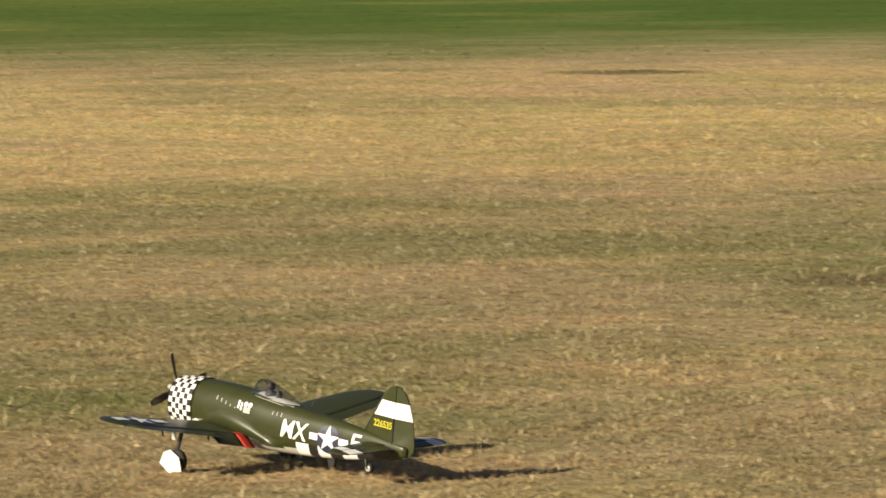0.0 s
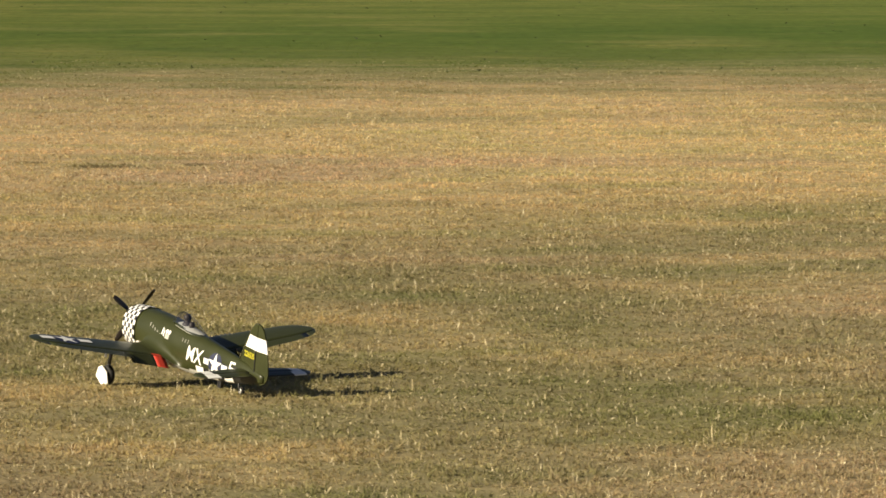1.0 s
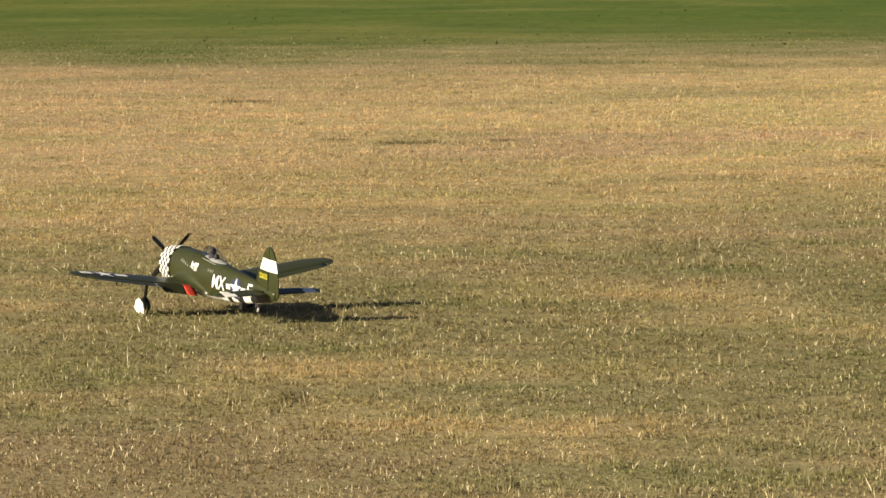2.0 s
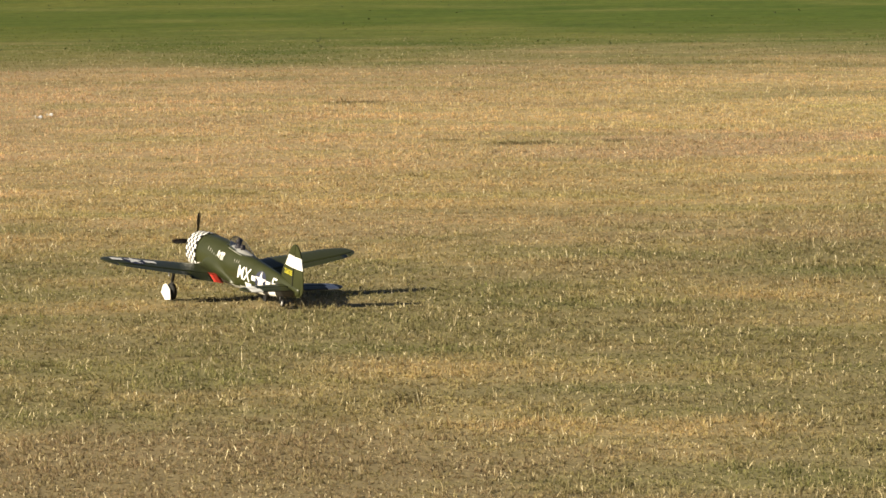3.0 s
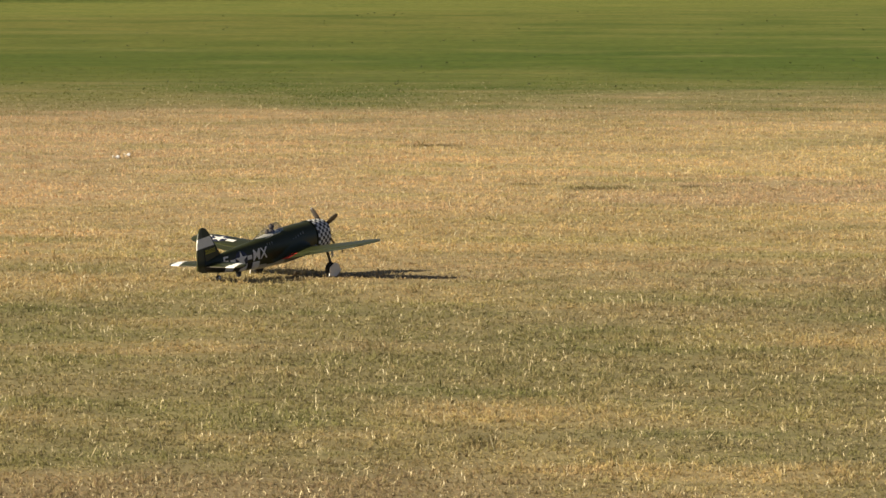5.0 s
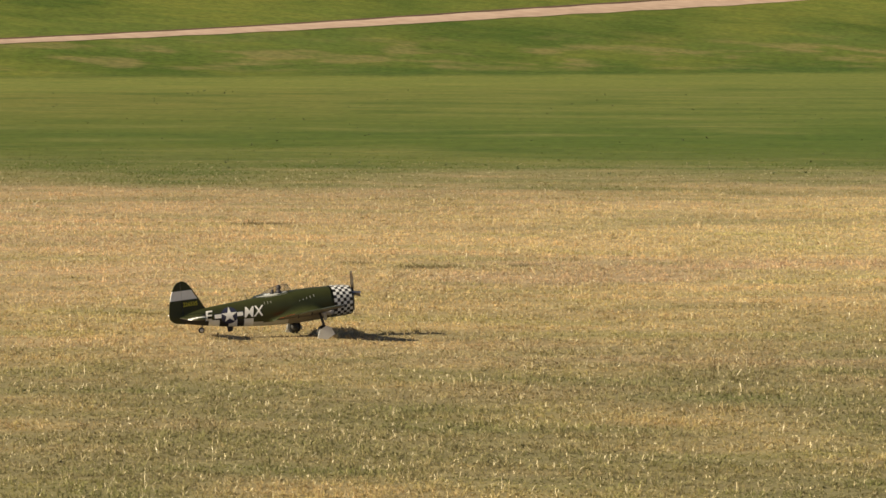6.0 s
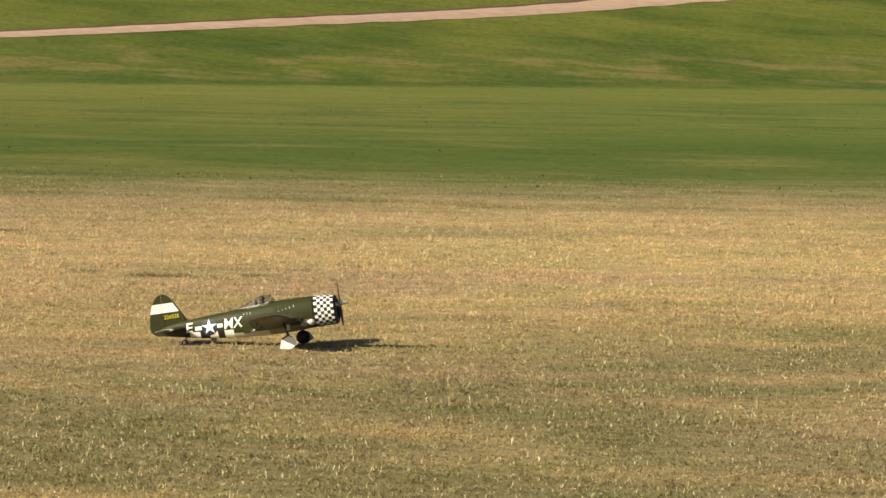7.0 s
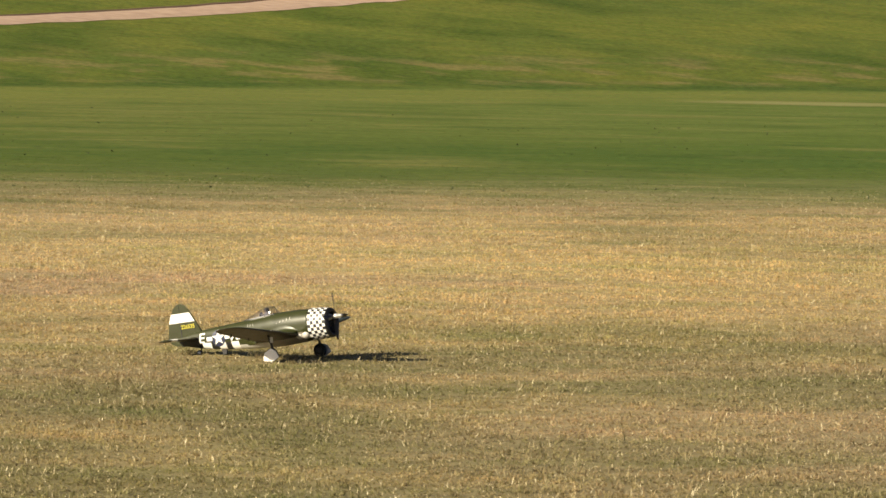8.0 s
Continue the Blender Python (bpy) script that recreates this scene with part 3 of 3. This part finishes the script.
def stab(side, s0, s1, f0, f1, paint_pick):
    rings = []
    fr = [f0 + (f1 - f0) * i / 6 for i in range(7)]
    ys_ = [s0 + (s1 - s0) * i / 12 for i in range(13)]
    for y in ys_:
        e = max(0.05, math.sqrt(max(0.0, 1 - max(0.0, (y - 0.22) / 0.084) ** 2.6)))
        chord = (0.165 - 0.22 * y) * e
        lead = 1.045 + 0.20 * y + (0.165 - 0.22 * y) * (1 - e) * 0.4
        pt = lambda f, t: air(lead + f * chord, side * y, -0.014 + t * 0.010 * e * math.sqrt(max(0.0, f * 1.02)) * (1.1 - f) * 2.2)
        rings.append([pt(f, 1) for f in fr] + [pt(f, -1) for f in reversed(fr)])
    return loft(rings, pick=lambda i, j: paint_pick((ys_[i] + ys_[i + 1]) / 2, j < 6) if i < 12 else 0)


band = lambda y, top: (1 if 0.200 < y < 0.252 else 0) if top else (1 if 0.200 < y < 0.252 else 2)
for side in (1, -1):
    st = part("stabiliser", stab(side, 0.004, 0.3035, 0.0, 0.62, band), [OLIVE, WHITE, UNDER_SHADE], plane, "olive tailplane half with a white band")
    part("elevator", stab(side, 0.030, 0.3035, 0.64, 1.0, band), [OLIVE, WHITE, UNDER_SHADE], st)

# canopy: windscreen frame, clear bubble, and the moulded figure under it
def bubble(grow):
    rows = []
    prof = [(0.435, 0.000), (0.446, 0.026), (0.464, 0.046), (0.495, 0.053), (0.535, 0.051), (0.580, 0.040), (0.630, 0.023), (0.680, 0.008), (0.705, 0.000)]
    for u, h in prof:
        base = section(u)[0] + section(u)[1] - 0.012
        half = 0.040 * (1 - ((u - 0.53) / 0.20) ** 2) ** 0.5
        rows.append([air(u, (half + grow) * math.cos(a), base + (h + 0.012 + grow) * math.sin(a)) for a in [math.pi * i / 14 for i in range(15)]])
    return rows


def open_skin(rows):
    bm = bmesh.new()
    vs = [[bm.verts.new(p) for p in r] for r in rows]
    for i in range(len(rows) - 1):
        for j in range(len(rows[0]) - 1):
            bm.faces.new((vs[i][j], vs[i][j + 1], vs[i + 1][j + 1], vs[i + 1][j]))
    bmesh.ops.recalc_face_normals(bm, faces=bm.faces)
    return bm


canopy = part("canopy", open_skin(bubble(0.0)), GLASS, plane, "clear bubble canopy")
canopy.visible_shadow = False
arch = bubble(0.0006)
part("windscreen_frame", tube([p for p in arch[2]], [0.0015] * 15, 6), OLIVE, canopy, "olive windscreen frame")
part("windscreen_frame", tube([arch[0][7], arch[1][7], arch[2][7]], [0.0012] * 3, 6), OLIVE, canopy)
for k in (0, -1):
    part("canopy_rail", tube([r[k] for r in arch], [0.0012] * 9, 6), UNDER, canopy)


def deck_row(u, half):
    base = section(u)[0] + section(u)[1]
    return [air(u, half * (1 - j / 4), base + 0.0015 - 0.010 * (1 - j / 4) ** 2 * (half / 0.034) ** 2) for j in range(9)]


part("cockpit_deck", open_skin([deck_row(u, h) for u, h in ((0.474, 0.030), (0.50, 0.034), (0.54, 0.035), (0.58, 0.033), (0.62, 0.028), (0.66, 0.018), (0.685, 0.006))]), UNDER, plane, "pale grey cockpit deck")
part("coaming", open_skin([deck_row(u, h) for u, h in ((0.440, 0.016), (0.452, 0.026), (0.474, 0.032))]), BLACK, plane, "black instrument coaming")


def lump(at, r, stretch):
    """A small rounded body, taller or longer than it is wide."""
    bm = bmesh.new()
    bmesh.ops.create_uvsphere(bm, u_segments=14, v_segments=9, radius=r)
    for v in bm.verts:
        v.co = Vector(at) + Vector((v.co.x * stretch[0], v.co.y * stretch[1], v.co.z * stretch[2]))
    return bm


figure = loft([[air(u, r * math.cos(a) * 1.15, v) + BACK * (r * math.sin(a)) for a in [math.tau * i / 12 for i in range(12)]]
               for u, v, r in ((0.522, 0.060, 0.020), (0.522, 0.074, 0.023), (0.521, 0.083, 0.016), (0.520, 0.087, 0.009), (0.519, 0.091, 0.013), (0.518, 0.101, 0.0165), (0.518, 0.112, 0.0145), (0.519, 0.120, 0.006))])
part("pilot_doll", figure, FIGURE, plane, "small brown moulded pilot doll")
part("headrest", lump(air(0.566, 0, 0.076), 0.015, (0.8, 1.0, 1.25)), FIGURE, plane, "dark rounded headrest")


# fillets that blend the wings into the fuselage and run out behind them
def fillet(side):
    rows, last = [], None
    for f in [0.03, 0.08, 0.16, 0.28, 0.42, 0.56, 0.70, 0.84, 0.97]:
        reach = 0.088 * (1 - 0.78 * f)
        s_out = (float(section(0.40)[2]) - 0.045 + reach) / 0.705
        out = wing_point(side, s_out, f, True) + Vector((0, 0, 0.0008))
        d = wing_point(side, 0.05, f, True) - HUB
        u, v = d.dot(BACK), d.dot(UP)
        top, corner = skin(u, v + 0.020 + 0.044 * math.sin(math.pi * min(1, f * 1.1)), side, 0.0006), skin(u, v, side, 0.004)
        rows.append([(1 - q) ** 2 * top + 2 * q * (1 - q) * corner + q * q * out for q in [i / 6 for i in range(7)]])
        last = (u, v, out)
    u, v, out = last
    for du, thick in ((0.03, 0.010), (0.06, 0.005), (0.095, 0.0008)):
        rows.append([skin(u + du, v + 0.016 - q * 0.030, side, 0.0006 + thick * q) for q in [i / 6 for i in range(7)]])
    return open_skin(rows)


for side in (1, -1):
    part("wing_fillet", fillet(side), OLIVE, plane, "olive fillet between wing and fuselage")


# undercarriage
def wheel_on(name, at, r, w, parent, label):
    """A tyre with a pale hub that turns about the y axis."""
    tyre = part(name, turned([(-w, r * 0.62), (-w, r * 0.86), (-w * 0.6, r * 0.98), (0, r), (w * 0.6, r * 0.98), (w, r * 0.86), (w, r * 0.62)], 24, (0, 0, 0), (0, 1, 0)), RUBBER, parent, label)
    part("wheel_hub", turned([(-w * 1.08, r * 0.15), (-w * 1.02, r * 0.60), (w * 1.02, r * 0.60), (w * 1.08, r * 0.15)], 14, (0, 0, 0), (0, 1, 0)), STEEL if r > 0.03 else METAL, tyre, "metal hub")
    for k_ in range(5):
        a = math.tau * k_ / 5
        part("hub_bolt", turned([(-w * 1.16, r * 0.07), (w * 1.16, r * 0.07)], 6, (r * 0.36 * math.cos(a), 0, r * 0.36 * math.sin(a)), (0, 1, 0)), STEEL, tyre)
    tyre.location = at
    return tyre


wheels = []
RM, RT = 0.046, 0.020
for side in (1, -1):
    y = side * 0.292
    top = wing_point(side, 0.35, 0.30, False)
    leg = part("gear_leg", tube([(top.x, y, top.z + 0.012), (0.004, y, 0.085), (0.0, y, RM)], (0.0085, 0.0085, 0.007), 10), STEEL, plane, "dark sprung landing gear leg")
    part("torque_link", tube([(-0.004, y, 0.100), (-0.024, y, 0.080), (-0.004, y, 0.060)], (0.003, 0.003, 0.003), 6), STEEL, leg)
    part("axle", tube([(0, y - side * 0.006, RM), (0, y + side * 0.030, RM)], (0.004, 0.004), 8), STEEL, leg)
    door = [(0.070, 0, 0.038), (0.044, 0, 0.079), (0.008, 0, 0.090), (-0.040, 0, 0.060), (-0.050, 0, 0.006), (0.020, 0, 0.001)]
    part("gear_door", prism([(x, y + side * 0.030, z) for x, _, z in door], (0, 0, 0), (0, side * 0.004, 0)), WHITE, plane, "white angular wheel cover plate", smooth=False)
    up = [(0.012, 0, 0.165), (0.014, 0, 0.128), (-0.006, 0, 0.126), (-0.010, 0, 0.165)]
    part("leg_fairing", prism([(x, y + side * 0.014, z) for x, _, z in up], (0, 0, 0), (0, side * 0.003, 0)), UNDER, plane, "grey upper leg fairing", smooth=False)
    wheels.append((wheel_on("main_wheel", (0, y + side * 0.004, RM), RM, 0.014, plane, "black rubber main wheel"), RM))
wheels.append((wheel_on("tail_wheel", (-0.752, 0, RT), RT, 0.008, plane, "small black tail wheel"), RT))
part("tail_wheel_fork", tube([(-0.735, 0, 0.085), (-0.745, 0.011, 0.045), (-0.752, 0.011, RT)], (0.004, 0.004, 0.003), 8), STEEL, plane)
part("ventral_stub", prism([air(u, 0, v) for u, v in ((0.850, -0.095), (0.895, -0.095), (0.888, -0.146), (0.862, -0.146))], (0, -0.008, 0), (0, 0.008, 0)), BLACK, plane, "short black stub under the belly", smooth=False)
part("antenna_mast", tube([air(0.74, 0, 0.046), air(0.755, 0, 0.086)], (0.002, 0.0012), 6), STEEL, plane)

BLADE_PAINT = paint("dark_brown_gloss", (0.030, 0.021, 0.013), 0.30)
TIP = paint("pale_yellow_paint", (0.50, 0.42, 0.16), 0.5)
# propeller: turns about its own x axis
prop = part("propeller", turned([(-0.012, 0.012), (0.004, 0.018), (0.020, 0.015), (0.024, 0.012), (0.048, 0.011), (0.054, 0.008), (0.056, 0.002)], 18, (0, 0, 0), (1, 0, 0)), METAL, plane, "propeller with a bare metal hub")
for k_ in range(4):
    spin = pose(0, 0, 0, 90 * k_)
    rings, tips = [], []
    for i, (r, c, tw) in enumerate(((0.012, 0.012, 50), (0.035, 0.020, 42), (0.070, 0.028, 32), (0.105, 0.030, 25), (0.130, 0.027, 21), (0.140, 0.024, 19), (0.154, 0.014, 17), (0.158, 0.005, 17))):
        q = pose(0, 0, 0, 0, 0, tw)
        pts = [spin @ (q @ Vector((0.0022 * math.sin(a) * (1 if i < 6 else 0.6), 0.5 * c * math.cos(a), 0)) + Vector((0, 0, r))) for a in [math.tau * j / 10 for j in range(10)]]
        rings.append(pts)
    part("blade", loft(rings[:7]), BLADE_PAINT, prop, "dark brown propeller blade")
    part("blade_tip", loft(rings[6:]), TIP, prop, "pale yellow blade tip")

# scraps of paper lying on the turf
for x, y, s in ((-5.75, 52.4, 0.035), (-5.70, 52.9, 0.03)):
    bm = bmesh.new()
    bmesh.ops.create_grid(bm, x_segments=5, y_segments=5, size=s)
    for v in bm.verts:
        v.co.z = 0.02 + 0.5 * s * math.sin(v.co.x * 70 + x) * math.sin(v.co.y * 60)
    bmesh.ops.solidify(bm, geom=bm.faces[:], thickness=0.001)
    scrap = part("paper_scrap", bm, PAPER, None)
    scrap.matrix_basis = pose(x, y, 0, 0, 0, 30 * s)
    tagged(scrap, "small crumpled white paper scrap on the grass", "litter", "paper scraps")


# ---- movement ----
# seconds, x, y, heading (degrees, 0 along +x), nose up, roll
TAXI = [
    (0.0, 2.729, 21.781, 126.4, -1.8, -0.2), (0.3, 1.57, 23.35, 124.5, -2.4, 0.0), (0.5, 0.934, 24.332, 123.0, -3.0, 0.3), (1.0, -0.345, 26.45, 118.7, 0.3, 0.5), (1.5, -1.206, 28.137, 119.2, 0.8, -0.7),
    (2.0, -1.808, 29.307, 118.3, -3.1, -0.5), (3.3, -2.613, 30.824, 120.1, 0.7, 0.7), (3.5, -2.861, 31.288, 116.7, 0.3, 0.8), (3.8, -3.266, 32.198, 103.8, 0.5, -0.4),
    (4.0, -3.481, 32.979, 94.0, 1.0, -0.2), (4.2, -3.572, 33.867, 82.7, 1.0, 0.0), (5.3, -2.406, 36.559, 45.6, -1.0, -0.6), (5.5, -2.220, 37.247, 37.4, -2.4, -0.2), (5.8, -1.93, 37.45, 27.8, 0.4, 0.0),
    (6.0, -1.693, 37.536, 21.9, -2.5, 0.2), (6.3, -1.270, 37.500, 13.6, 0.4, 0.1), (6.5, -0.978, 37.493, 7.9, -0.7, -0.1), (7.0, 0.018, 37.681, -9.7, 1.0, 0.2), (7.5, 1.091, 37.418, -25.2, 1.0, 0.5),
    (8.0, 2.162, 36.895, -35.4, 0.9, 0.7),
]
# propeller: seconds, blade angle (degrees)
SPIN = [(0.0, 19), (0.5, 356), (1.0, 772), (1.5, 1170), (2.0, 1576), (3.0, 2700), (3.3, 3400), (4.2, 5760), (5.3, 7417), (5.5, 7764), (6.0, 8460), (6.5, 9270), (7.0, 10260), (7.5, 11510), (8.0, 12780)]


# flaps: seconds, degrees down; rudder: seconds, degrees to the right
FLAPS = [(0.0, 25), (1.5, 23), (2.2, 20), (3.3, 12), (4.2, 8), (5.3, -2), (8.0, -2)]
STEER = [(0.0, 6), (1.5, 4), (2.5, 2), (3.3, 6), (3.6, 13), (4.2, 15), (5.3, 12), (6.5, 9), (8.0, 9)]


def motions():
    walk(plane, [(t, pose(x, y, 0, 0, 0, head) @ pose(0, 0, 0, roll) @ pose(0, 0, 0, 0, -nose)) for t, x, y, head, nose, roll in TAXI])
    for ob, at_, axis in flaps:
        walk(ob, [(t, Matrix.Translation(at_) @ Matrix.Rotation(radians(-a), 4, axis) @ Matrix.Translation(-at_)) for t, a in FLAPS])
    post = air(1.1795, 0, 0)
    walk(rudder, [(t, Matrix.Translation(post) @ Matrix.Rotation(radians(a), 4, UP) @ Matrix.Translation(-post)) for t, a in STEER])
    ts = [i / 30 for i in range(241)]
    at = np.interp(ts, [s[0] for s in SPIN], [s[1] for s in SPIN])
    walk(prop, [(t, Matrix.Translation(HUB) @ pose(0, 0, 0, 0, -math.degrees(STANCE)) @ pose(0, 0, 0, float(-a))) for t, a in zip(ts, at)])
    px, py = (np.interp(ts, [r[0] for r in TAXI], [r[i] for r in TAXI]) for i in (1, 2))
    run = np.concatenate([[0], np.cumsum(np.hypot(np.diff(px), np.diff(py)))])
    for wheel, r in wheels:
        place = wheel.location.copy()
        step = np.minimum(np.diff(np.degrees(run / r), prepend=0), 84.0)
        walk(wheel, [(t, Matrix.Translation(place) @ pose(0, 0, 0, 0, float(a))) for t, a in zip(ts, np.cumsum(step))])


motions()
